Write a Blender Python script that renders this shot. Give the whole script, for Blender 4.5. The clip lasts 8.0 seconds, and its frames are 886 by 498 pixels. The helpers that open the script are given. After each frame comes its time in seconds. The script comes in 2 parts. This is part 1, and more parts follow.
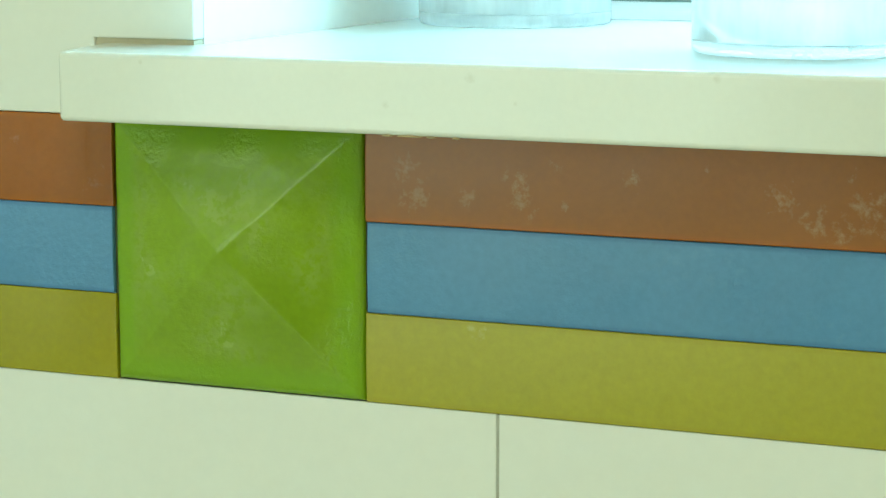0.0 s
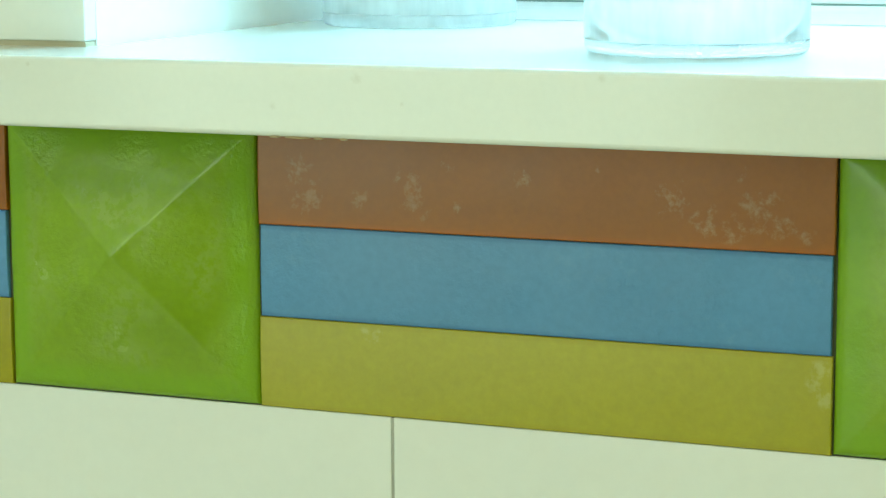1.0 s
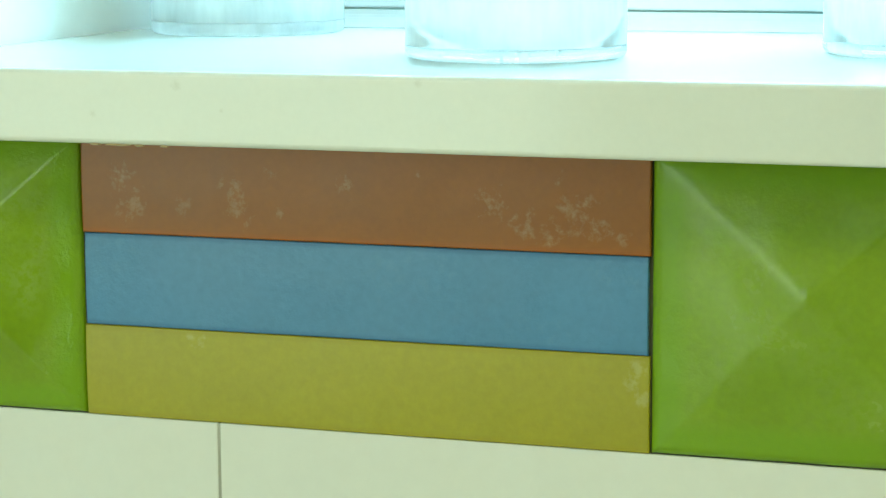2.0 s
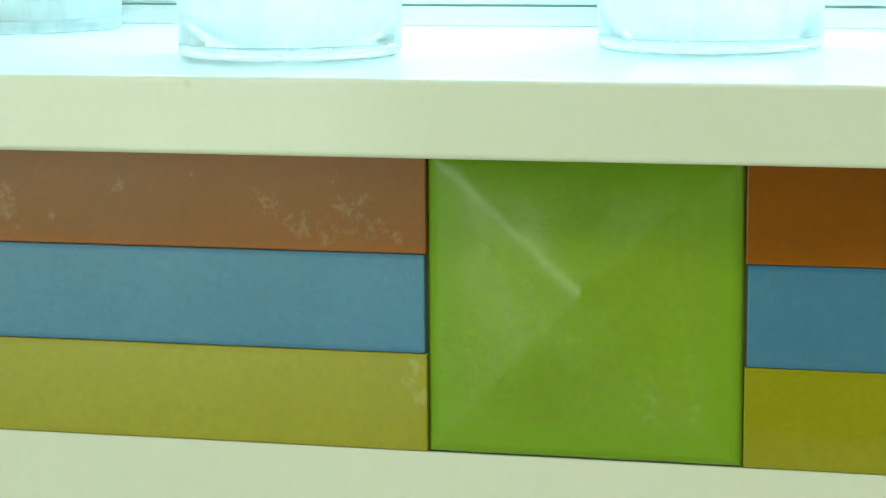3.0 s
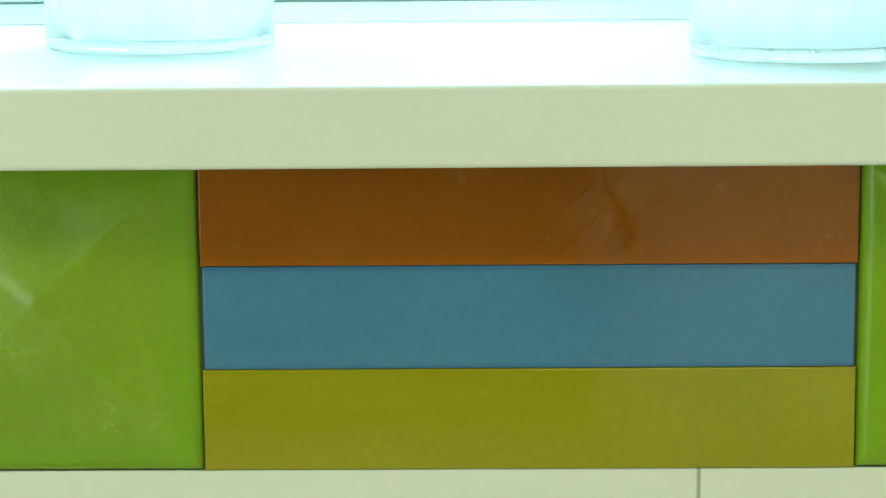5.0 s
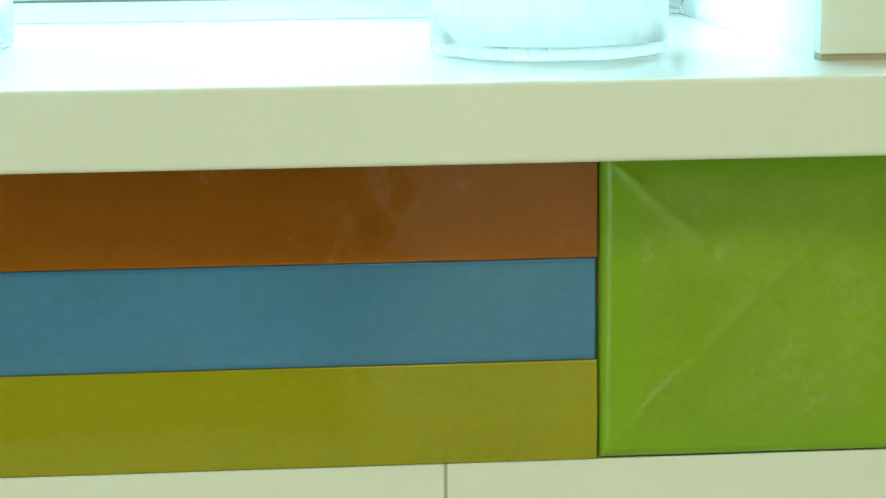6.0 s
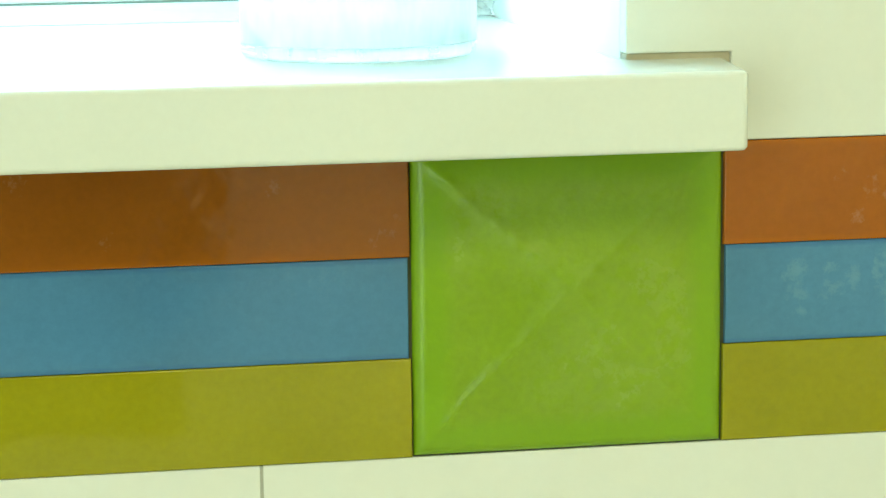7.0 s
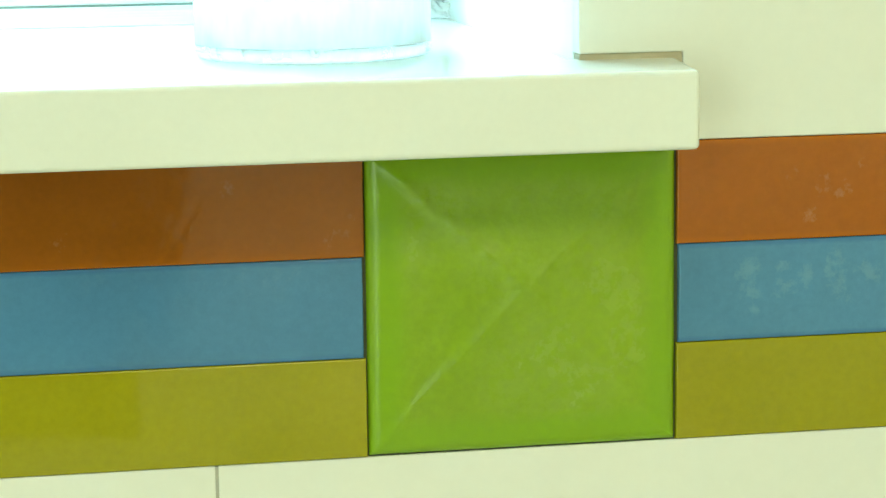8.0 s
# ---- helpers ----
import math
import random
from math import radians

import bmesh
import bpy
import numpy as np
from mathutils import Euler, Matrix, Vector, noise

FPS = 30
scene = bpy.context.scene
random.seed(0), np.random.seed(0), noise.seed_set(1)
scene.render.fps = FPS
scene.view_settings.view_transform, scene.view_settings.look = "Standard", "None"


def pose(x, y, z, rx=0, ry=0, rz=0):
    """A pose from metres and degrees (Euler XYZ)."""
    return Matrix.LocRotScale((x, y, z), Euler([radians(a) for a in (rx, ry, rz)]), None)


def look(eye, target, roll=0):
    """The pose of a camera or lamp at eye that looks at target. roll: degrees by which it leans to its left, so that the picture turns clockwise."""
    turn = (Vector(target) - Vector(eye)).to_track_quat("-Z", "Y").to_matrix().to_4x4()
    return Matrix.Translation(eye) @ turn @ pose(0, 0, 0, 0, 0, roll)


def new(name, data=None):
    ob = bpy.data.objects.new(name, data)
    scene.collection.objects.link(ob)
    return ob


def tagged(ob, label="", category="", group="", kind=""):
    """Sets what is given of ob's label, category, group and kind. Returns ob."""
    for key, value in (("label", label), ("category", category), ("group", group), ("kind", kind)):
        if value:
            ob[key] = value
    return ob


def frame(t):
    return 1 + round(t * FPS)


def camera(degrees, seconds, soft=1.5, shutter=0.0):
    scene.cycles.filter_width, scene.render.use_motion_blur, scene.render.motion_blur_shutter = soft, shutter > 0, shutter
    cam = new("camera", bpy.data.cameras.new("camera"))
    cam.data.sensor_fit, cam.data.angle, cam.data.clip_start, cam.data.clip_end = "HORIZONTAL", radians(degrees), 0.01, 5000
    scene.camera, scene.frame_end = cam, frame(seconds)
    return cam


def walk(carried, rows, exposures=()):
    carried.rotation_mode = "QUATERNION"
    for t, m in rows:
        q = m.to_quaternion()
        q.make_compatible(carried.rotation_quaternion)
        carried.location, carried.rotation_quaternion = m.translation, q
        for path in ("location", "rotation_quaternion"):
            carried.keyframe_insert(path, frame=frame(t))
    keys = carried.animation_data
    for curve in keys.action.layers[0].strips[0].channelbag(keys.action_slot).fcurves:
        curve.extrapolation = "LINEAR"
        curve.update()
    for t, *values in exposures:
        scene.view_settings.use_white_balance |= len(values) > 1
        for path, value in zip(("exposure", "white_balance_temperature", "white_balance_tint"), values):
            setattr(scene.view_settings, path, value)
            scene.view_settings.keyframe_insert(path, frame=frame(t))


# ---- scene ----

Z0 = 0.90          # height of the lower edge of the coloured tile band above the floor

# ---- camera: a slow turn to the right with a small drift ----
cam = camera(22.2, 8.0, soft=1.4)
PATH = [
    (0.0, pose(0.6380, -1.0530, 1.1646, 81.030, 0.049, 22.848)),
    (0.5, pose(0.6507, -1.0431, 1.1631, 81.098, 0.071, 22.705)),
    (1.0, pose(0.6676, -1.0319, 1.1621, 81.127, 0.219, 21.869)),
    (1.5, pose(0.6806, -1.0383, 1.1588, 81.402, 0.245, 20.314)),
    (3.0, pose(0.7049, -1.0233, 1.1652, 81.016, 0.393, 13.510)),
    (3.5, pose(0.7120, -1.0278, 1.1652, 81.083, 0.439, 10.617)),
    (4.0, pose(0.7169, -1.0260, 1.1680, 80.912, 0.536, 7.342)),
    (4.5, pose(0.7205, -1.0102, 1.1726, 80.542, 0.521, 3.996)),
    (6.0, pose(0.7393, -1.0143, 1.1796, 80.087, 0.534, -5.098)),
    (6.5, pose(0.7418, -1.0123, 1.1798, 80.027, 0.584, -7.672)),
    (7.0, pose(0.7455, -1.0196, 1.1774, 80.218, 0.652, -9.569)),
    (7.5, pose(0.7494, -1.0227, 1.1770, 80.256, 0.705, -10.372)),
    (8.0, pose(0.7502, -1.0250, 1.1728, 80.489, 0.709, -10.444)),
]
EXPOSURES = [(0.0, -0.22, 6450, 9), (1.5, -0.23, 6450, 9), (3.5, -0.27, 6530, 9.5), (4.5, -0.25, 6570, 9.5), (6.2, -0.27, 6650, 10.5), (7.0, 0.12, 6740, 10), (8.0, 0.14, 6790, 10)]
walk(cam, PATH, EXPOSURES)

# ---- sky and lamps ----
world = bpy.data.worlds.new("sky")
scene.world = world
world.use_nodes = True
sky = world.node_tree.nodes.new("ShaderNodeTexSky")
sky.sky_type, sky.sun_disc = "NISHITA", False
sky.sun_elevation, sky.sun_rotation = radians(38), radians(200)
background = world.node_tree.nodes["Background"]
background.inputs["Strength"].default_value = 0.12
world.node_tree.links.new(sky.outputs[0], background.inputs["Color"])


def lamp(name, m, width, height, watts, colour):
    data = bpy.data.lights.new(name, "AREA")
    data.shape, data.size, data.size_y, data.energy, data.color = "RECTANGLE", width, height, watts, colour
    ob = new(name, data)
    ob.matrix_world = m
    return ob


LAMP_AT = (1.15, -1.95, 2.52)
lamp("ceiling_light", look(LAMP_AT, (LAMP_AT[0], LAMP_AT[1], 0), 0), 0.7, 0.7, 23, (1.0, 0.90, 0.47))
lamp("window_daylight", look((0.53, 0.383, Z0 + 0.70), (0.53, -1.0, Z0 + 0.55)), 0.86, 0.80, 30, (0.39, 0.80, 1.0))
lamp("balcony_daylight", look((-1.15, -3.325, 1.29), (-1.15, 0, 1.29)), 1.36, 2.26, 39, (0.77, 1.0, 0.82))


# ---- materials ----
def material(name):
    m = bpy.data.materials.new(name)
    m.use_nodes = True
    return m, m.node_tree.nodes, m.node_tree.links, m.node_tree.nodes["Principled BSDF"]


def noise_node(nodes, links, scale, detail=4.0, rough=0.55, stretch=(1, 1, 1), kind="Object"):
    tc = nodes.new("ShaderNodeTexCoord")
    mp = nodes.new("ShaderNodeMapping")
    mp.inputs["Scale"].default_value = stretch
    nz = nodes.new("ShaderNodeTexNoise")
    nz.noise_dimensions = "4D"
    each = nodes.new("ShaderNodeObjectInfo")
    links.new(product(nodes, links, each.outputs["Random"], 40.0), nz.inputs["W"])
    nz.inputs["Scale"].default_value, nz.inputs["Detail"].default_value, nz.inputs["Roughness"].default_value = scale, detail, rough
    links.new(tc.outputs[kind], mp.inputs[0])
    links.new(mp.outputs[0], nz.inputs["Vector"])
    return nz


def ramp(nodes, links, source, lo, hi, a=(0, 0, 0, 1), b=(1, 1, 1, 1)):
    r = nodes.new("ShaderNodeValToRGB")
    r.color_ramp.elements[0].position, r.color_ramp.elements[1].position = lo, hi
    r.color_ramp.elements[0].color, r.color_ramp.elements[1].color = a, b
    links.new(source, r.inputs[0])
    return r


def mix(nodes, links, factor, a, b, blend="MIX"):
    n = nodes.new("ShaderNodeMix")
    n.data_type, n.blend_type = "RGBA", blend
    for socket, value in ((n.inputs[0], factor), (n.inputs[6], a), (n.inputs[7], b)):
        if isinstance(value, (int, float, tuple)):
            socket.default_value = value
        else:
            links.new(value, socket)
    return n.outputs[2]


def product(nodes, links, a, b):
    n = nodes.new("ShaderNodeMath")
    n.operation = "MULTIPLY"
    for socket, value in ((n.inputs[0], a), (n.inputs[1], b)):
        if isinstance(value, (int, float)):
            socket.default_value = value
        else:
            links.new(value, socket)
    return n.outputs[0]


def bump(nodes, links, height, strength, distance, bsdf, normal=None):
    b = nodes.new("ShaderNodeBump")
    b.inputs["Strength"].default_value, b.inputs["Distance"].default_value = strength, distance
    links.new(height, b.inputs["Height"])
    if normal is not None:
        links.new(normal, b.inputs["Normal"])
    links.new(b.outputs[0], bsdf.inputs["Normal"])
    return b.outputs[0]


def splashes(nodes, links, spots, y=0.0):
    """A mask of dried splashes at places (x, z, radius) on a tile, in metres from its lower corner."""
    tc = nodes.new("ShaderNodeTexCoord")
    total = None
    for x, z, radius in spots:
        d = nodes.new("ShaderNodeVectorMath")
        d.operation = "DISTANCE"
        links.new(tc.outputs["Object"], d.inputs[0])
        d.inputs[1].default_value = (x, y, z)
        near = nodes.new("ShaderNodeMapRange")
        near.inputs["From Min"].default_value, near.inputs["From Max"].default_value = radius * 1.35, 0.0
        links.new(d.outputs["Value"], near.inputs["Value"])
        if total is None:
            total = near.outputs[0]
        else:
            top = nodes.new("ShaderNodeMath")
            top.operation = "MAXIMUM"
            links.new(total, top.inputs[0])
            links.new(near.outputs[0], top.inputs[1])
            total = top.outputs[0]
    return total


def glaze(name, colour, rough, vary, scuff=0.0, scuff_size=90.0, scuff_level=0.62, grain=0.0, haze=(0.56, 0.44, 0.30), rim=None, rim_at=0.86, both=False, spots_at=()):
    """Hand-made glazed ceramic: cloudy colour, worn rims, limescale scuffs and a fine orange-peel relief."""
    m, nodes, links, bsdf = material(name)
    cloud = noise_node(nodes, links, 9, 5, 0.6)
    fine = noise_node(nodes, links, 260, 3, 0.6)
    dark = tuple(c * (1 - vary) for c in colour) + (1,)
    pale = tuple(min(1, c * (1 + vary) + 0.004) for c in colour) + (1,)
    tone = ramp(nodes, links, cloud.outputs[0], 0.30, 0.72, dark, pale).outputs[0]
    speck = ramp(nodes, links, fine.outputs[0], 0.3, 0.75, (0.87, 0.87, 0.87, 1), (1.08, 1.08, 1.08, 1)).outputs[0]
    tone = mix(nodes, links, 0.6, tone, speck, "MULTIPLY")
    gen = nodes.new("ShaderNodeTexCoord")
    axes = nodes.new("ShaderNodeSeparateXYZ")
    links.new(gen.outputs["Generated"], axes.inputs[0])

    def off_centre(socket):
        a = nodes.new("ShaderNodeMath")
        a.operation = "SUBTRACT"
        links.new(socket, a.inputs[0])
        a.inputs[1].default_value = 0.5
        b = nodes.new("ShaderNodeMath")
        b.operation = "ABSOLUTE"
        links.new(a.outputs[0], b.inputs[0])
        return product(nodes, links, b.outputs[0], 2.0)

    reach = off_centre(axes.outputs["Z"])
    if both:
        far = nodes.new("ShaderNodeMath")
        far.operation = "MAXIMUM"
        links.new(reach, far.inputs[0])
        links.new(off_centre(axes.outputs["X"]), far.inputs[1])
        reach = far.outputs[0]
    wobble = nodes.new("ShaderNodeMath")
    wobble.operation = "ADD"
    links.new(reach, wobble.inputs[0])
    links.new(product(nodes, links, noise_node(nodes, links, 120, 3, 0.6).outputs[0], 0.10), wobble.inputs[1])
    border = ramp(nodes, links, wobble.outputs[0], rim_at + 0.05, min(1.0, rim_at + 0.17)).outputs[0]
    if rim:
        tone = mix(nodes, links, product(nodes, links, border, 0.65), tone, rim + (1,))
    rnd = nodes.new("ShaderNodeObjectInfo")
    each = ramp(nodes, links, rnd.outputs["Random"], 0, 1, (0.93, 0.95, 0.95, 1), (1.05, 1.03, 1.03, 1)).outputs[0]
    tone = mix(nodes, links, 1.0, tone, each, "MULTIPLY")
    roughness = ramp(nodes, links, cloud.outputs[0], 0.3, 0.75, (rough * 0.85,) * 3 + (1,), (rough * 1.25,) * 3 + (1,)).outputs[0]
    if scuff:
        spots = noise_node(nodes, links, scuff_size, 6, 0.72)
        where = noise_node(nodes, links, 17, 2, 0.5)
        a = ramp(nodes, links, spots.outputs[0], scuff_level, scuff_level + 0.10).outputs[0]
        b = ramp(nodes, links, where.outputs[0], 0.50, 0.64).outputs[0]
        if spots_at:
            near = splashes(nodes, links, spots_at)
            ragged = nodes.new("ShaderNodeMath")
            ragged.operation = "MULTIPLY_ADD"
            links.new(near, ragged.inputs[0])
            ragged.inputs[1].default_value = 0.20
            links.new(spots.outputs[0], ragged.inputs[2])
            a = ramp(nodes, links, ragged.outputs[0], scuff_level + 0.14, scuff_level + 0.28).outputs[0]
            b = ramp(nodes, links, near, 0.0, 0.35).outputs[0]
        inside = ramp(nodes, links, border, 0.0, 1.0, (1, 1, 1, 1), (0, 0, 0, 1)).outputs[0]
        mask = product(nodes, links, product(nodes, links, product(nodes, links, a, b), scuff), inside)
        tone = mix(nodes, links, mask, tone, haze + (1,))
        roughness = mix(nodes, links, mask, roughness, (0.6, 0.6, 0.6, 1))
    links.new(tone, bsdf.inputs["Base Color"])
    links.new(roughness, bsdf.inputs["Roughness"])
    bsdf.inputs["IOR"].default_value = 1.42
    peel = noise_node(nodes, links, 55, 2, 0.5)
    n = bump(nodes, links, peel.outputs[0], 0.18, 0.0015, bsdf)
    if grain:
        crackle = noise_node(nodes, links, 330, 3, 0.65)
        patch = ramp(nodes, links, noise_node(nodes, links, 22, 2, 0.5).outputs[0], 0.42, 0.60).outputs[0]
        bump(nodes, links, product(nodes, links, crackle.outputs[0], patch), grain, 0.0012, bsdf, n)
    return m


def plain(name, colour, rough, vary=0.05, scale=8.0, relief=0.03, spec=0.5):
    m, nodes, links, bsdf = material(name)
    big = noise_node(nodes, links, scale, 5, 0.6)
    small = noise_node(nodes, links, scale * 40, 3, 0.6)
    a = tuple(c * (1 - vary) for c in colour) + (1,)
    b = tuple(min(1, c * (1 + vary)) for c in colour) + (1,)
    tone = ramp(nodes, links, big.outputs[0], 0.3, 0.7, a, b).outputs[0]
    speck = ramp(nodes, links, small.outputs[0], 0.3, 0.7, (0.985, 0.985, 0.985, 1), (1.01, 1.01, 1.01, 1)).outputs[0]
    links.new(mix(nodes, links, 1.0, tone, speck, "MULTIPLY"), bsdf.inputs["Base Color"])
    bsdf.inputs["Roughness"].default_value = rough
    bsdf.inputs["Specular IOR Level"].default_value = spec
    bump(nodes, links, small.outputs[0], relief, 0.0005, bsdf)
    return m


GREEN = glaze("green_glaze", (0.204, 0.340, 0.011), 0.22, 0.12, scuff=0.13, scuff_size=150, scuff_level=0.42, grain=0.14, haze=(0.34, 0.44, 0.13),
              rim=(0.175, 0.350, 0.008), rim_at=0.72, both=True)
WRINKLED_GREEN = glaze("wrinkled_green_glaze", (0.204, 0.340, 0.011), 0.19, 0.15, scuff=0.28, scuff_size=170, scuff_level=0.42, grain=0.7, haze=(0.36, 0.46, 0.15),
                       rim=(0.175, 0.350, 0.008), rim_at=0.74, both=True)
ORANGE = glaze("orange_glaze", (0.31, 0.092, 0.007), 0.05, 0.12, scuff=0.13, scuff_size=210, scuff_level=0.49, rim=(0.36, 0.105, 0.006),
               spots_at=((0.288, 0.012, 0.006), (0.282, 0.008, 0.004), (0.294, 0.020, 0.003), (0.237, 0.035, 0.005), (0.160, 0.013, 0.005), (0.020, 0.008, 0.005), (0.120, 0.041, 0.008)))
STREAKED_ORANGE = glaze("streaked_orange_glaze", (0.31, 0.092, 0.007), 0.05, 0.12, scuff=0.14, scuff_size=190, scuff_level=0.48, rim=(0.38, 0.110, 0.006),
                        spots_at=((0.058, 0.033, 0.005), (0.074, 0.026, 0.006), (0.082, 0.022, 0.006), (0.092, 0.036, 0.004), (0.066, 0.012, 0.005)))
WORN_ORANGE = glaze("worn_orange_glaze", (0.29, 0.100, 0.010), 0.31, 0.12, scuff=0.30, scuff_size=170, scuff_level=0.47,
                    spots_at=((0.022, 0.030, 0.009), (0.028, 0.016, 0.011), (0.057, 0.015, 0.006), (0.085, 0.026, 0.008), (0.087, 0.014, 0.009), (0.106, 0.034, 0.005), (0.110, 0.013, 0.004),
                              (0.146, 0.029, 0.006), (0.183, 0.037, 0.003), (0.220, 0.023, 0.010), (0.238, 0.012, 0.009), (0.250, 0.008, 0.008), (0.262, 0.020, 0.012), (0.272, 0.013, 0.008),
                              (0.285, 0.009, 0.005), (0.255, 0.036, 0.004)),
                    rim=(0.36, 0.105, 0.008))
BLUE = glaze("blue_glaze", (0.070, 0.212, 0.385), 0.055, 0.09, scuff=0.08, scuff_size=80, scuff_level=0.54, grain=0.10, rim=(0.045, 0.150, 0.32), rim_at=0.88, haze=(0.20, 0.38, 0.46))
STREAKED_BLUE = glaze("streaked_blue_glaze", (0.074, 0.222, 0.385), 0.055, 0.10, scuff=0.20, scuff_size=110, scuff_level=0.44, grain=0.10, rim=(0.045, 0.150, 0.32), rim_at=0.88, haze=(0.22, 0.42, 0.46),
                      spots_at=((0.034, 0.034, 0.007), (0.035, 0.024, 0.007), (0.036, 0.014, 0.005), (0.052, 0.036, 0.007), (0.053, 0.026, 0.008), (0.063, 0.031, 0.007), (0.078, 0.034, 0.008),
                                (0.080, 0.022, 0.009), (0.095, 0.030, 0.008)))
OLIVE = glaze("olive_yellow_glaze", (0.310, 0.288, 0.009), 0.06, 0.08, scuff=0.08, scuff_size=60, scuff_level=0.64, rim=(0.30, 0.27, 0.008))
WORN_BLUE = glaze("worn_blue_glaze", (0.085, 0.250, 0.455), 0.33, 0.07, scuff=0.10, scuff_size=190, scuff_level=0.52, grain=0.45, haze=(0.20, 0.40, 0.50), rim=(0.050, 0.160, 0.33), rim_at=0.88)
WORN_OLIVE = glaze("worn_olive_glaze", (0.325, 0.315, 0.014), 0.32, 0.07, scuff=0.30, scuff_size=200, scuff_level=0.42, grain=0.08,
                   spots_at=((0.064, 0.0430, 0.005), (0.060, 0.0445, 0.003), (0.292, 0.035, 0.005), (0.294, 0.042, 0.005), (0.297, 0.027, 0.005)), haze=(0.52, 0.50, 0.26), rim=(0.30, 0.27, 0.010))
WHITE_TILE = plain("white_matt_tile", (0.705, 0.73, 0.675), 0.45, 0.02, 3)
STONE = plain("white_sill_stone", (0.70, 0.73, 0.675), 0.13, 0.02, 6, 0.03)
stone_nodes, stone_links = STONE.node_tree.nodes, STONE.node_tree.links
stone_bsdf = stone_nodes["Principled BSDF"]
clean = stone_bsdf.inputs["Base Color"].links[0].from_socket
scratches = splashes(stone_nodes, stone_links, ((0.259, Z0 + 0.1666, 0.0022), (0.192, Z0 + 0.164, 0.0035), (0.236, Z0 + 0.178, 0.0045), (0.356, Z0 + 0.1815, 0.004), (0.057, Z0 + 0.1806, 0.002)), -0.066)
ragged = ramp(stone_nodes, stone_links, product(stone_nodes, stone_links, scratches, noise_node(stone_nodes, stone_links, 420, 5, 0.8).outputs[0]), 0.26, 0.46).outputs[0]
marks = ramp(stone_nodes, stone_links, noise_node(stone_nodes, stone_links, 75, 5, 0.7).outputs[0], 0.70, 0.80).outputs[0]
worn = mix(stone_nodes, stone_links, product(stone_nodes, stone_links, marks, 0.45), clean, (0.55, 0.50, 0.36, 1))
stone_links.new(mix(stone_nodes, stone_links, product(stone_nodes, stone_links, ragged, 0.22), worn, (0.42, 0.40, 0.30, 1)), stone_bsdf.inputs["Base Color"])
GROUT = plain("grey_grout", (0.36, 0.37, 0.31), 0.85, 0.15, 20, 0.4)
DARK_GROUT = plain("dark_joint", (0.06, 0.07, 0.035), 0.9, 0.2, 30, 0.4)
PLASTER = plain("white_plaster", (0.78, 0.78, 0.72), 0.8, 0.03, 2)
PVC = plain("white_pvc", (0.82, 0.84, 0.84), 0.28, 0.01, 4, 0.02)
RUBBER = plain("grey_rubber", (0.24, 0.34, 0.31), 0.6, 0.1, 30)
FLOORING = plain("beige_floor", (0.62, 0.60, 0.52), 0.35, 0.08, 4)
DARK_PANEL = plain("dark_panel", (0.05, 0.035, 0.022), 0.45, 0.3, 5)
LAWN = plain("lawn", (0.06, 0.09, 0.03), 0.9, 0.3, 2)
SEALANT = plain("grey_sealant", (0.46, 0.42, 0.30), 0.7, 0.12, 25)
CAULK = plain("ochre_caulk", (0.46, 0.34, 0.18), 0.6, 0.2, 60)

def glassware(name, glare, grain_scale, relief, ior=1.30):
    """Clear glass with a milky, light-passing film that imitates overexposed backlight glare."""
    m, nodes, links, bsdf = material(name)
    bsdf.inputs["Base Color"].default_value = (0.97, 1.0, 1.0, 1)
    bsdf.inputs["Roughness"].default_value = 0.03
    bsdf.inputs["IOR"].default_value = ior
    bsdf.inputs["Transmission Weight"].default_value = 1.0
    relief_noise = noise_node(nodes, links, grain_scale, 3, 0.55)
    bump(nodes, links, relief_noise.outputs[0], relief, 0.003, bsdf)
    scatter = nodes.new("ShaderNodeBsdfTranslucent")
    scatter.inputs["Color"].default_value = (0.97, 0.98, 0.97, 1)
    veil = nodes.new("ShaderNodeBsdfDiffuse")
    veil.inputs["Color"].default_value = (0.93, 0.94, 0.92, 1)
    film_mix, coat = nodes.new("ShaderNodeMixShader"), nodes.new("ShaderNodeMixShader")
    film_mix.inputs[0].default_value = 0.35
    links.new(scatter.outputs[0], film_mix.inputs[1])
    links.new(veil.outputs[0], film_mix.inputs[2])
    cover = ramp(nodes, links, noise_node(nodes, links, 30, 4, 0.6, (1, 1, 0.3)).outputs[0], 0.3, 0.75, (glare * 0.7,) * 3 + (1,), (min(1, glare * 1.3),) * 3 + (1,))
    links.new(cover.outputs[0], coat.inputs[0])
    links.new(bsdf.outputs[0], coat.inputs[1])
    links.new(film_mix.outputs[0], coat.inputs[2])
    links.new(coat.outputs[0], nodes["Material Output"].inputs["Surface"])
    return m


GLASS = glassware("clear_glass", 0.50, 22, 0.25, 1.14)
BASE_GLASS = glassware("thick_base_glass", 0.26, 40, 0.20, 1.22)
ROUGH_GLASS = glassware("pressed_glass", 0.72, 120, 0.20, 1.14)
ROUGH_BASE = glassware("pressed_base_glass", 0.50, 230, 0.45, 1.25)

PANE = bpy.data.materials.new("window_glass")
PANE.use_nodes = True
p_bsdf = PANE.node_tree.nodes["Principled BSDF"]
p_bsdf.inputs["Roughness"].default_value = 0.0
p_bsdf.inputs["Transmission Weight"].default_value = 1.0
p_bsdf.inputs["IOR"].default_value = 1.45

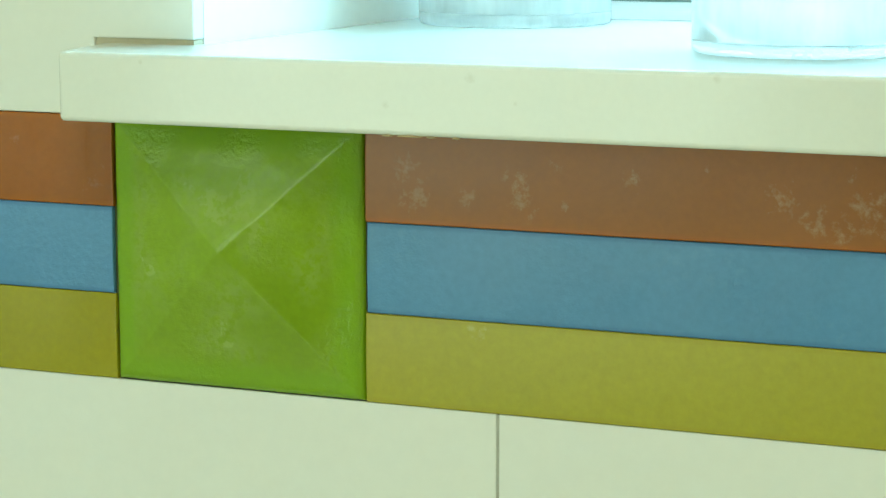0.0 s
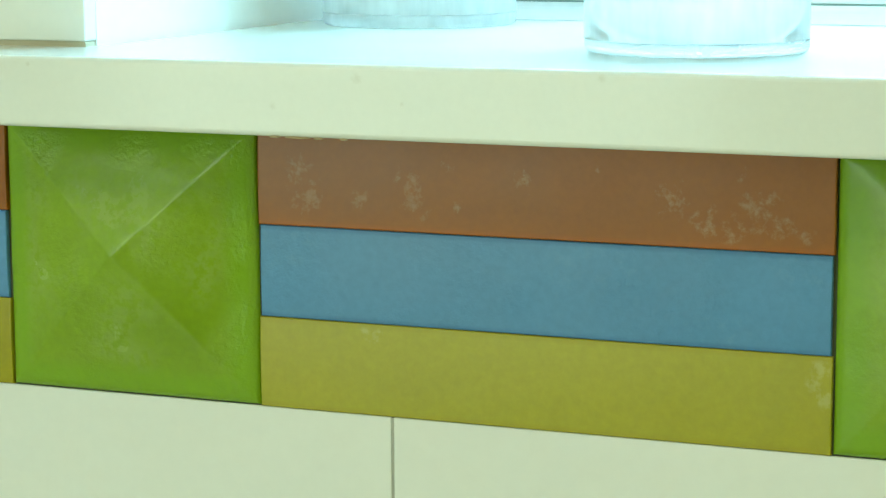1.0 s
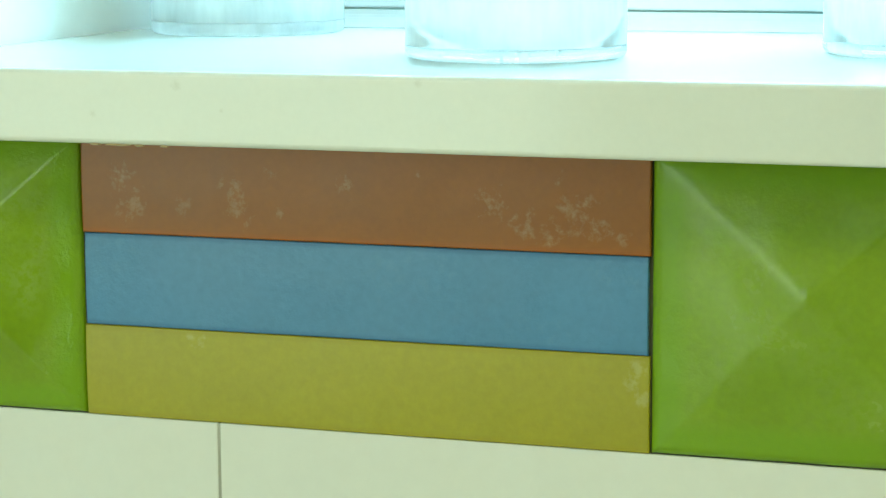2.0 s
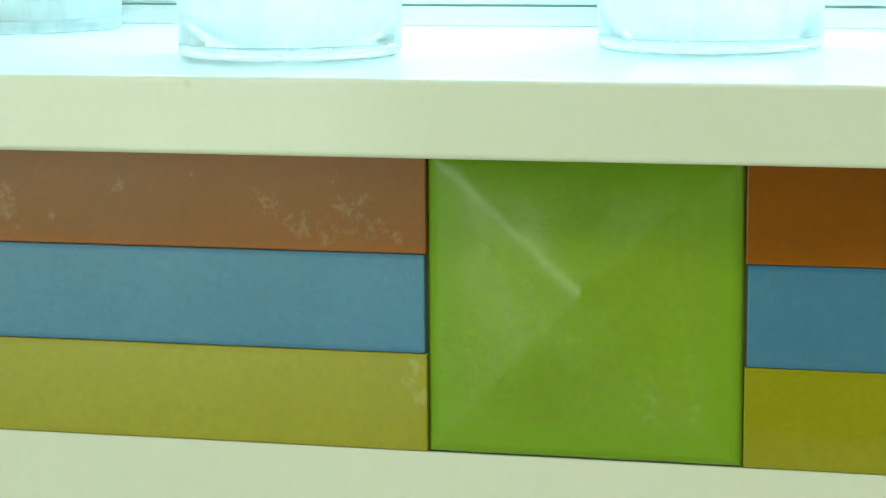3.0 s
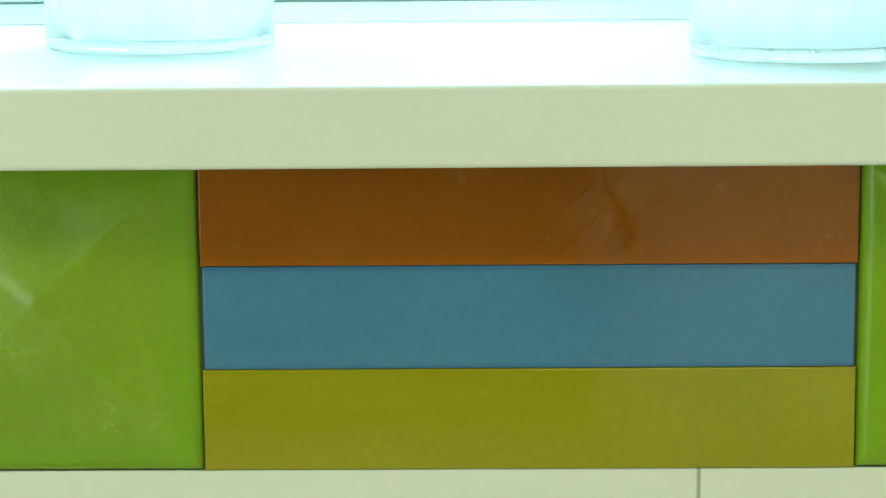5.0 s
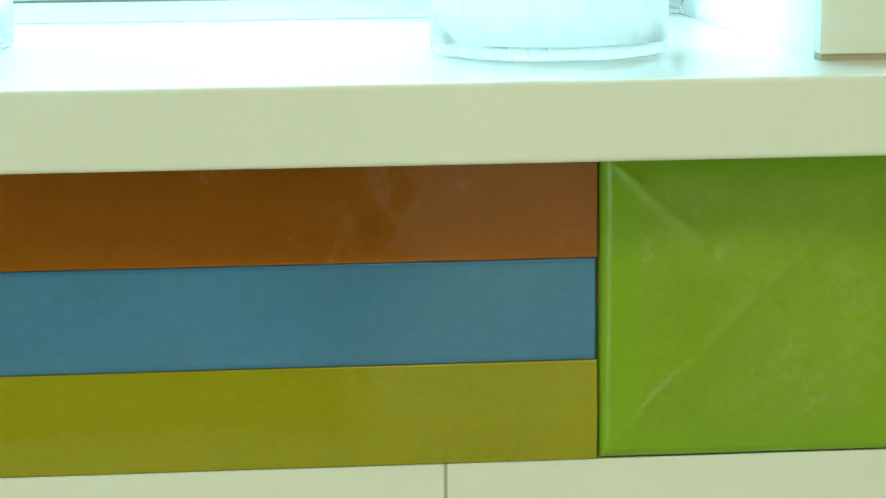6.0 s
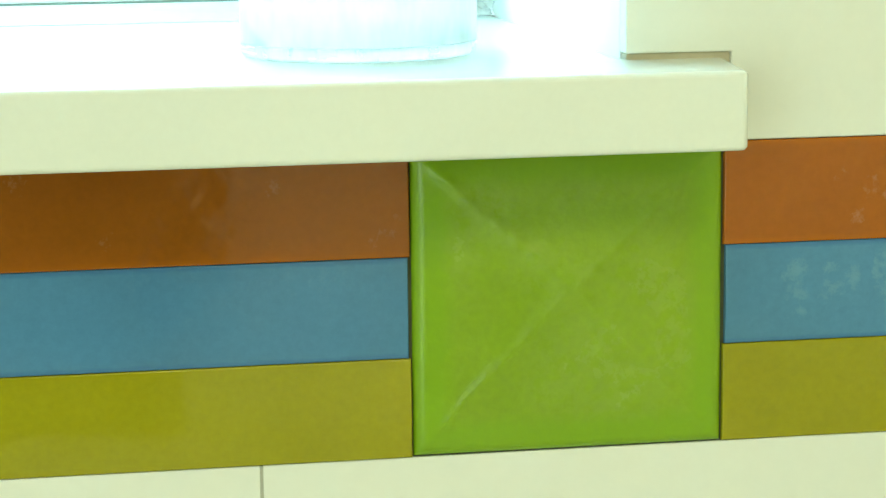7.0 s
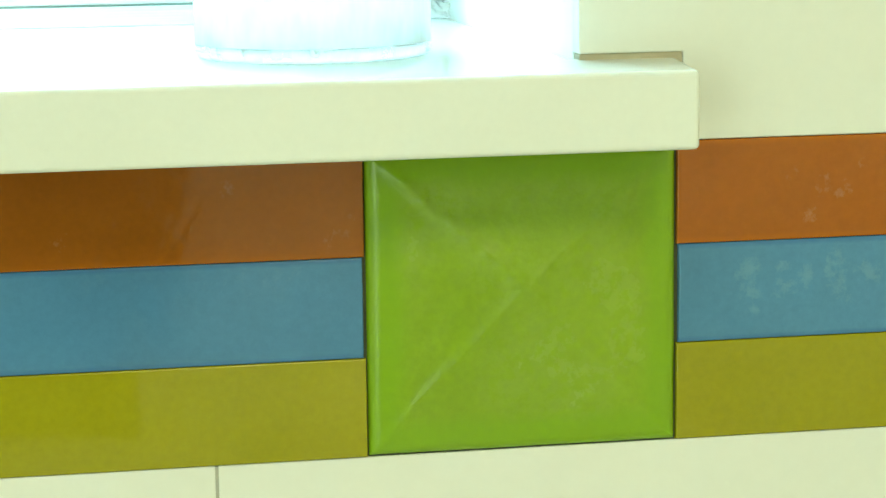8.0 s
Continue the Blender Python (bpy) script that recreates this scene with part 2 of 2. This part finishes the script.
LIT = bpy.data.materials.new("lamp_diffuser")
LIT.use_nodes = True
l_bsdf = LIT.node_tree.nodes["Principled BSDF"]
l_bsdf.inputs["Base Color"].default_value = (0.9, 0.9, 0.85, 1)
l_bsdf.inputs["Emission Color"].default_value = (1.0, 0.98, 0.60, 1)
l_bsdf.inputs["Emission Strength"].default_value = 3.0


# ---- builders ----
def link_mesh(name, bm, mat, parent=None, label="", smooth=False):
    me = bpy.data.meshes.new(name)
    bmesh.ops.recalc_face_normals(bm, faces=bm.faces)
    bm.to_mesh(me)
    bm.free()
    me.materials.append(mat)
    if smooth:
        me.polygons.foreach_set("use_smooth", [True] * len(me.polygons))
    ob = new(name, me)
    if parent is not None:
        ob.parent = parent
    if label:
        tagged(ob, label)
    return ob


def part(name, bm, mat, parent, label="", smooth=False):
    return link_mesh(name, bm, mat, parent, label, smooth)


def box(x0, x1, y0, y1, z0, z1, bevel=0.0, segments=2):
    bm = bmesh.new()
    bmesh.ops.create_cube(bm, size=1)
    for v in bm.verts:
        v.co = ((x0 + x1) / 2 + v.co.x * (x1 - x0), (y0 + y1) / 2 + v.co.y * (y1 - y0), (z0 + z1) / 2 + v.co.z * (z1 - z0))
    if bevel:
        bmesh.ops.bevel(bm, geom=list(bm.edges), offset=bevel, segments=segments, affect="EDGES", profile=0.5)
    return bm


def prism(points, y0, y1, bevel=0.0, segments=2, flat=False):
    """A polygon in x, z (or in x, y when flat) given depth from y0 to y1 (or height)."""
    bm = bmesh.new()
    at = (lambda a, b, d: (a, b, d)) if flat else (lambda a, b, d: (a, d, b))
    near = [bm.verts.new(at(a, b, y0)) for a, b in points]
    far = [bm.verts.new(at(a, b, y1)) for a, b in points]
    bm.faces.new(near)
    bm.faces.new(far[::-1])
    for i in range(len(points)):
        j = (i + 1) % len(points)
        bm.faces.new((near[i], far[i], far[j], near[j]))
    bmesh.ops.recalc_face_normals(bm, faces=bm.faces)
    if bevel:
        bmesh.ops.bevel(bm, geom=list(bm.edges), offset=bevel, segments=segments, affect="EDGES", profile=0.5)
    return bm


def relief_tile(w, h, thick, edge, nx, nz, rise, apex=(0.5, 0.5)):
    """A tile from x 0..w, z 0..h, its back at y = thick and its face at y = -rise(u, v), rounded over along its rim."""
    bm = bmesh.new()

    def steps(n, length, middle):
        rim = [0, edge * 0.12, edge * 0.35, edge * 0.7, edge, edge * 1.3]
        half, mid = n // 2, length * middle
        inner = edge * 1.3
        rising = [inner + (mid - inner) * i / half for i in range(1, half)]
        falling = [mid + (length - inner - mid) * i / half for i in range(half)]
        return rim + rising + falling + [length - r for r in rim[::-1]]

    xs, zs = steps(nx, w, apex[0]), steps(nz, h, apex[1])
    grid = []
    for z in zs:
        row = []
        for x in xs:
            drop = 0.0
            d = min(x, w - x, z, h - z)
            if d < edge:
                k = 1 - d / edge
                drop = edge * (1 - math.sqrt(max(0.0, 1 - k * k)))
            row.append(bm.verts.new((x, drop - rise(x / w, z / h), z)))
        grid.append(row)
    last = len(xs) - 2
    for j in range(len(zs) - 1):
        for i in range(len(xs) - 1):
            a, b, c, d = grid[j][i], grid[j][i + 1], grid[j + 1][i + 1], grid[j + 1][i]
            if nx == nz and i == j:
                bm.faces.new((a, b, c)), bm.faces.new((a, c, d))
            elif nx == nz and i == last - j:
                bm.faces.new((a, b, d)), bm.faces.new((b, c, d))
            else:
                bm.faces.new((a, b, c, d))
    rim = [grid[0][i] for i in range(len(xs))] + [grid[j][-1] for j in range(1, len(zs))]
    rim += [grid[-1][i] for i in range(len(xs) - 2, -1, -1)] + [grid[j][0] for j in range(len(zs) - 2, 0, -1)]
    back = [bm.verts.new((v.co.x, thick, v.co.z)) for v in rim]
    for i in range(len(rim)):
        j = (i + 1) % len(rim)
        bm.faces.new((rim[i], rim[j], back[j], back[i]))
    bm.faces.new(back)
    return bm


def pyramid_rise(ua, va, seed, folds, tall, soft):
    """A low pyramid with hand-pressed ridges; folds: (height, width) of the bead on the upper left, upper right, lower left and lower right ridge."""
    def rise(u, v):
        a, b = min(u / ua, (1 - u) / (1 - ua)), min(v / va, (1 - v) / (1 - va))
        d = 0.5 * (a + b - math.sqrt((a - b) ** 2 + soft ** 2))
        d = max(0.0, (d - 0.04) / 0.96)
        d = d * (0.88 + 0.12 * d)
        wave = noise.noise(Vector((u * 5, v * 5, seed))) * 0.0006 + noise.noise(Vector((u * 14, v * 14, seed + 3))) * 0.00015
        high, wide = folds[(0 if v > va else 2) + (0 if u < ua else 1)]
        off = a - b + 0.03 * noise.noise(Vector((d * 6, seed, u * 2)))
        ragged = 0.75 + 0.6 * noise.noise(Vector((u * 30, v * 30, seed + 7)))
        bead = high * ragged * math.exp(-(off / wide) ** 2) * min(1.0, d * 6) * (1 - 0.4 * d)
        return 0.0018 + tall * d + wave + bead
    return rise


def strip_rise(seed, length):
    def rise(u, v):
        bow = 0.0006 * (1 - (2 * v - 1) ** 2)
        return bow + noise.noise(Vector((u * length * 14, v * 0.8, seed))) * 0.0005 + noise.noise(Vector((u * length * 60, v * 2.0, seed + 9))) * 0.00008
    return rise


def lathe(profile, steps=64, closed=False):
    bm = bmesh.new()
    rings = []
    for r, z in profile:
        if r < 1e-6:
            rings.append([bm.verts.new((0, 0, z))])
        else:
            rings.append([bm.verts.new((r * math.cos(2 * math.pi * i / steps), r * math.sin(2 * math.pi * i / steps), z)) for i in range(steps)])
    for a, b in zip(rings, rings[1:] + (rings[:1] if closed else [])):
        for i in range(steps):
            j = (i + 1) % steps
            if len(a) == 1:
                bm.faces.new((a[0], b[j], b[i]))
            elif len(b) == 1:
                bm.faces.new((a[i], a[j], b[0]))
            else:
                bm.faces.new((a[i], a[j], b[j], b[i]))
    return bm


# ---- the large structure ----
X_L, X_R = 0.0507, 1.0025                  # sides of the window niche
SILL_TOP, SILL_BOTTOM = Z0 + 0.1847, Z0 + 0.1491
TILE_CUT = Z0 + 0.1876                   # lower edge of the wall tiles where they are cut round the sill
HEAD = Z0 + 1.28
RX0, RX1, RY0, CEIL = -2.0, 3.0, -3.3, 2.6
NOSE = -0.066                            # front of the sill
CORE, OUTER = 0.012, 0.46                # faces of the window wall behind its tiles

wall = new("wall_north")
tagged(wall, "white tiled kitchen wall with a coloured tile band under the window", "wall", kind="structure")
part("masonry", box(RX0, RX1, CORE, OUTER, 0, SILL_BOTTOM), GROUT, wall, "grey wall core behind the tiles")
part("joint_bed", box(RX0, RX1, 0.0014, CORE + 0.001, 0.002, Z0 - 0.0004), GROUT, wall, "pale grey joints between the white tiles")
part("masonry", box(RX0, X_L, CORE, OUTER, SILL_BOTTOM, CEIL), PLASTER, wall)
part("masonry", box(X_R, RX1, CORE, OUTER, SILL_BOTTOM, CEIL), PLASTER, wall)
part("masonry", box(X_L, X_R, CORE, OUTER, HEAD, CEIL), PLASTER, wall)

floor = tagged(link_mesh("floor", box(RX0, RX1, RY0, CORE, -0.12, 0), FLOORING), "plain beige kitchen floor", "floor", kind="structure")
ceiling = tagged(link_mesh("ceiling", box(RX0, RX1, RY0, OUTER, CEIL, CEIL + 0.12), PLASTER), "plain white ceiling", "ceiling", kind="structure")
tagged(link_mesh("wall_west", box(RX0 - 0.12, RX0, RY0, OUTER, 0, CEIL), PLASTER), "plain white plaster wall", "wall", kind="structure")
tagged(link_mesh("wall_east", box(RX1, RX1 + 0.12, RY0, OUTER, 0, CEIL), PLASTER), "plain white plaster wall", "wall", kind="structure")
south = tagged(new("wall_south"), "plain white plaster wall with a glazed balcony door", "wall", kind="structure")
for x0, x1, z0, z1 in ((RX0 - 0.12, -1.90, 0, CEIL), (-0.40, RX1 + 0.12, 0, CEIL), (-1.90, -0.40, 2.48, CEIL)):
    part("masonry", box(x0, x1, RY0 - 0.12, RY0, z0, z1), PLASTER, south)
balcony = tagged(new("door_2"), "white glazed balcony door, daylight behind it", "door", kind="structure")
for x0, x1, z0, z1 in ((-1.90, -1.84, 0, 2.48), (-0.46, -0.40, 0, 2.48), (-1.84, -0.46, 2.42, 2.48), (-1.84, -0.46, 0, 0.12)):
    part("frame", box(x0, x1, RY0 - 0.09, RY0 - 0.02, z0, z1, 0.002), PVC, balcony)
rear_pane = part("pane", box(-1.845, -0.455, RY0 - 0.06, RY0 - 0.056, 0.115, 2.425), PANE, balcony)
rear_pane.visible_shadow = False
# Unseen dark panel added to stand in for the operator's reflection in the tiles.
door = new("dark_stand_in")
tagged(door, "dark panel added on the rear wall, stands in for a dark reflection", "door", kind="structure")
part("door_leaf", box(0.14, 0.90, RY0 + 0.003, RY0 + 0.045, 0.005, 2.03, 0.003), DARK_PANEL, door)
for x0, x1, z0, z1 in ((0.08, 0.137, 0, 2.09), (0.903, 0.96, 0, 2.09), (0.137, 0.903, 2.033, 2.09)):
    part("door_frame", box(x0, x1, RY0 + 0.003, RY0 + 0.06, z0, z1, 0.002), DARK_PANEL, door)
tagged(link_mesh("ground", box(-120, 120, -120, 120, -0.5, -0.35), LAWN), "grass ground outside the window", "ground", kind="structure")

# window: frame, sash and pane at the back of the niche
window = new("window_1")
tagged(window, "white plastic window closed behind the sill", "window", kind="structure")
WY = 0.335
# lower rail of the frame; hollow fillet added to catch daylight at the sill
RAIL_TOP = Z0 + 0.1955
hollow = [(WY - 0.014 + 0.014 * math.sin(a), SILL_TOP + 0.0002 + (RAIL_TOP - SILL_TOP - 0.0012) * (1 - math.cos(a))) for a in [i * math.pi / 16 for i in range(9)]]
bm = bmesh.new()
ends = [[bm.verts.new((x, y, z)) for y, z in hollow + [(WY, RAIL_TOP), (WY + 0.07, RAIL_TOP), (WY + 0.07, SILL_TOP + 0.0002)]] for x in (X_L, X_R)]
bm.faces.new(ends[0]), bm.faces.new(ends[1][::-1])
for i in range(len(ends[0])):
    k = (i + 1) % len(ends[0])
    bm.faces.new((ends[0][i], ends[1][i], ends[1][k], ends[0][k]))
part("frame_rail", bm, PVC, window)
part("gasket", box(X_L, X_R, WY + 0.0018, WY + 0.06, RAIL_TOP, Z0 + 0.1965), RUBBER, window, "thin dark rubber seal")
part("sash_rail", box(X_L, X_R, WY + 0.001, WY + 0.068, Z0 + 0.1965, Z0 + 0.262, 0.002), PVC, window)
for x0, x1 in ((X_L, X_L + 0.065), (X_R - 0.065, X_R)):
    part("sash_stile", box(x0, x1, WY + 0.001, WY + 0.068, Z0 + 0.262, HEAD - 0.06, 0.002), PVC, window)
part("sash_head", box(X_L, X_R, WY + 0.001, WY + 0.068, HEAD - 0.06, HEAD, 0.002), PVC, window)
pane = part("pane", box(X_L + 0.06, X_R - 0.06, WY + 0.056, WY + 0.060, Z0 + 0.258, HEAD - 0.055), PANE, window)
pane.visible_shadow = False

# sill slab: a wide nose in front of the wall, narrower within the niche
sill = tagged(link_mesh("window_sill", prism([(0.0085, NOSE), (1.0415, NOSE), (1.0520, 0.0115), (X_R - 0.0008, 0.0115), (X_R - 0.0008, WY + 0.06), (X_L + 0.0008, WY + 0.06), (X_L + 0.0008, 0.0115), (-0.0090, 0.0115)],
              SILL_BOTTOM, SILL_TOP, 0.0026, 4, flat=True), STONE), "thick polished white stone sill with rounded edges", "window sill", kind="structure")

# old ochre caulk under the nose of the sill
for x, w in ((0.192, 0.006), (0.204, 0.013), (0.215, 0.005), (0.228, 0.004)):
    bm = bmesh.new()
    bmesh.ops.create_icosphere(bm, subdivisions=2, radius=0.5)
    for v in bm.verts:
        k = 1 + 0.5 * noise.noise(v.co * 4 + Vector((x * 90, 0, 0)))
        v.co = (x + v.co.x * w * k, NOSE + 0.0025 + v.co.y * 0.005, SILL_BOTTOM - 0.0002 + v.co.z * 0.0014 * k)
    part("caulk_smear", bm, CAULK, sill, "old ochre caulk smear", smooth=True)

# sealant along the sill's back edge, turning down a little round its ends
for x0, x1, out in ((-0.0098, X_L - 0.0006, -0.0098), (X_R + 0.0006, 1.0528, 1.0528)):
    turn = out + (0.008 if out < 0.5 else -0.008)
    points = [(x0, TILE_CUT - 0.001), (x0 + 0.001, TILE_CUT + 0.0004), (x1 - 0.001, TILE_CUT + 0.0004), (x1, TILE_CUT - 0.001)]
    points += [(x1, SILL_BOTTOM + 0.002), (turn, SILL_BOTTOM + 0.002), (turn, SILL_TOP - 0.0004), (x0, SILL_TOP - 0.0004)] if out > 0.5 else [(x1, SILL_TOP - 0.0004), (turn, SILL_TOP - 0.0004), (turn, SILL_BOTTOM + 0.002), (x0, SILL_BOTTOM + 0.002)]
    part("sealant", prism(points, 0.0016, CORE), SEALANT, sill, "grey-brown sealant over the sill")

# ceiling lamp
fixture = new("ceiling_lamp")
fixture.location = (LAMP_AT[0], LAMP_AT[1], CEIL)
tagged(fixture, "flat rectangular white ceiling lamp, switched on", "ceiling lamp")
part("housing", box(-0.48, 0.48, -0.48, 0.48, -0.06, 0, 0.006), PVC, fixture)
part("diffuser", box(-0.455, 0.455, -0.455, 0.455, -0.068, -0.0605, 0.002), LIT, fixture)

# ---- glass jars on the sill ----
def jar(x, y, radius, base, wall_glass, base_glass, label, turn=0.0):
    r, tall = radius, 0.19
    ob = new("glass_jar")
    body = [(r, base + 0.0004), (r, 0.03), (r, tall - 0.035), (r * 0.95, tall - 0.022), (r * 0.80, tall - 0.012), (r * 0.80, tall - 0.0102), (r * 0.765, tall - 0.0102),
            (r * 0.765, tall - 0.012), (r * 0.91, tall - 0.024), (r - 0.0012, tall - 0.036), (r - 0.0012, 0.03), (r - 0.0014, base + 0.0004)]
    part("jar_wall", lathe(body, 72, closed=True), wall_glass, ob, smooth=True)
    foot = [(0, 0.0008), (r * 0.60, 0.0006), (r * 0.80, 0.0), (r * 0.950, 0.0), (r * 0.982, 0.0008), (r * 0.996, 0.0024), (r, base * 0.6), (r, base),
            (r * 0.975, base), (r * 0.94, base - 0.0006), (r * 0.6, base - 0.0012), (0, base - 0.0008)]
    part("jar_base", lathe(foot, 72), base_glass, ob, "thick clear glass base", smooth=True)
    neck = [(r * 0.805, tall - 0.010), (r * 0.812, tall - 0.004), (r * 0.800, tall - 0.0006), (r * 0.785, tall), (r * 0.768, tall - 0.001), (r * 0.765, tall - 0.010)]
    part("jar_rim", lathe(neck, 72, closed=True), wall_glass, ob, smooth=True)
    ob.matrix_world = pose(x, y, SILL_TOP + 0.0002, 0, 0, turn)
    return tagged(ob, label, "jar", "jars on the sill")


jar(0.134, 0.258, 0.0595, 0.0075, ROUGH_GLASS, ROUGH_BASE, "clear pressed glass jar with a rough textured base")
jar(0.362, 0.071, 0.0565, 0.0065, GLASS, BASE_GLASS, "empty clear glass jar standing on the sill", 40)
jar(0.5645, 0.152, 0.0585, 0.0065, GLASS, BASE_GLASS, "empty clear glass jar standing on the sill", 100)
jar(0.887, 0.073, 0.0577, 0.0065, GLASS, BASE_GLASS, "empty clear glass jar beside the niche side", 160)

# ---- crumpled clear wrapper against the window ----
FILM = glassware("thin_clear_film", 0.55, 60, 0.2, 1.10)
bm = bmesh.new()
N = 22
sheet = []
for j in range(N + 1):
    row = []
    for i in range(N + 1):
        u, v = i / N, j / N
        fold = noise.noise(Vector((u * 4.1, v * 3.2, 7.7))) * 0.012 + noise.noise(Vector((u * 9, v * 8, 2.2))) * 0.004
        row.append(bm.verts.new((0.952 + 0.045 * u + fold * 0.6, 0.295 + 0.018 * v + fold, SILL_TOP + 0.0015 + (0.010 + 0.050 * (1 - u)) * v + abs(fold) * 0.35)))
    sheet.append(row)
for j in range(N):
    for i in range(N):
        bm.faces.new((sheet[j][i], sheet[j][i + 1], sheet[j + 1][i + 1], sheet[j + 1][i]))
bmesh.ops.solidify(bm, geom=list(bm.faces), thickness=0.0004)
tagged(link_mesh("plastic_wrapper", bm, FILM, smooth=True), "crumpled pale green clear plastic wrapper on the sill", "wrapper")

# ---- tiles of the window wall ----
def place(ob, x, z, y=0.0, lean=0.0):
    ob.matrix_basis = pose(x, y, z, 0, lean, 0)
    return ob


LOW = Z0 - 0.0001
for x0, x1 in ((-0.9764, -0.3764), (-0.3764, 0.2241), (0.2241, 0.8285), (0.8285, 1.4285), (1.4285, 2.0285)):
    for z1 in (LOW, LOW - 0.30, LOW - 0.60):
        z0 = max(z1 - 0.298, 0.001)
        part("wall_tile", box(x0 + 0.0008, x1 - 0.0008, 0.0010, CORE, z0, z1, 0.0004, 2), WHITE_TILE, wall)
BAND = Z0 + 0.1457                       # upper edge of the coloured band
TOP = Z0 + 0.4485
part("wall_tile", prism([(-0.55, BAND), (-0.0100, BAND), (-0.0100, TILE_CUT), (X_L, TILE_CUT), (X_L, TOP), (-0.55, TOP)], 0.0, CORE, 0.0008), WHITE_TILE, wall)
part("wall_tile", prism([(1.60, BAND), (1.0530, BAND), (1.0530, TILE_CUT), (X_R, TILE_CUT), (X_R, TOP), (1.60, TOP)], 0.0, CORE, 0.0008), WHITE_TILE, wall)

for i, (x, apex, folds, tall, mat) in enumerate((
        (0.0, (0.50, 0.535), ((0.0006, 0.035), (0.0001, 0.05), (0.0003, 0.05), (0.0001, 0.05)), 0.0205, WRINKLED_GREEN),
        (0.45, (0.51, 0.56), ((0.0, 0.060), (0.0007, 0.080), (0.0002, 0.05), (0.0002, 0.05)), 0.0170, GREEN),
        (0.90, (0.494, 0.553), ((0.0012, 0.065), (0.0003, 0.05), (0.0005, 0.050), (0.0004, 0.05)), 0.0155, GREEN))):
    bm = relief_tile(0.1495, 0.1455, CORE, 0.0052, 120, 120, pyramid_rise(*apex, 3.7 * i + 1, folds, tall, (0.014, 0.06, 0.016)[i]), apex)
    place(part("pyramid_tile", bm, mat, wall, "green glazed ceramic tile shaped as a low pyramid", smooth=True), x + 0.00025, Z0 + 0.0004)
for i, (x0, x1) in enumerate(((-0.30, 0.0), (0.15, 0.45), (0.60, 0.90), (1.05, 1.35))):
    for j, (mat, z0, z1, what) in enumerate(((WORN_OLIVE if i == 1 else OLIVE, 0.0, 0.0478, "olive yellow"), (WORN_BLUE if i < 2 else STREAKED_BLUE if i == 3 else BLUE, 0.0477, 0.0958, "sky blue"), (WORN_ORANGE if i == 1 else STREAKED_ORANGE if i == 3 else ORANGE, 0.0957, 0.1455, "burnt orange"))):
        inset = 0.0013 if j == 1 else 0.0003
        bm = relief_tile(x1 - x0 - 2 * inset, z1 - z0 - 0.0003, CORE, 0.0008, 40, 8, strip_rise(i * 5.3 + j * 2.1, x1 - x0))
        place(part("strip_tile", bm, mat, wall, what + " glazed ceramic strip tile", smooth=True), x0 + inset, Z0 + z0 + 0.0002)
part("joint_bed", box(-0.31, 1.36, 0.0025, CORE + 0.001, Z0 - 0.0008, Z0 + 0.1448), DARK_GROUT, wall, "dark recessed joints between the coloured tiles")
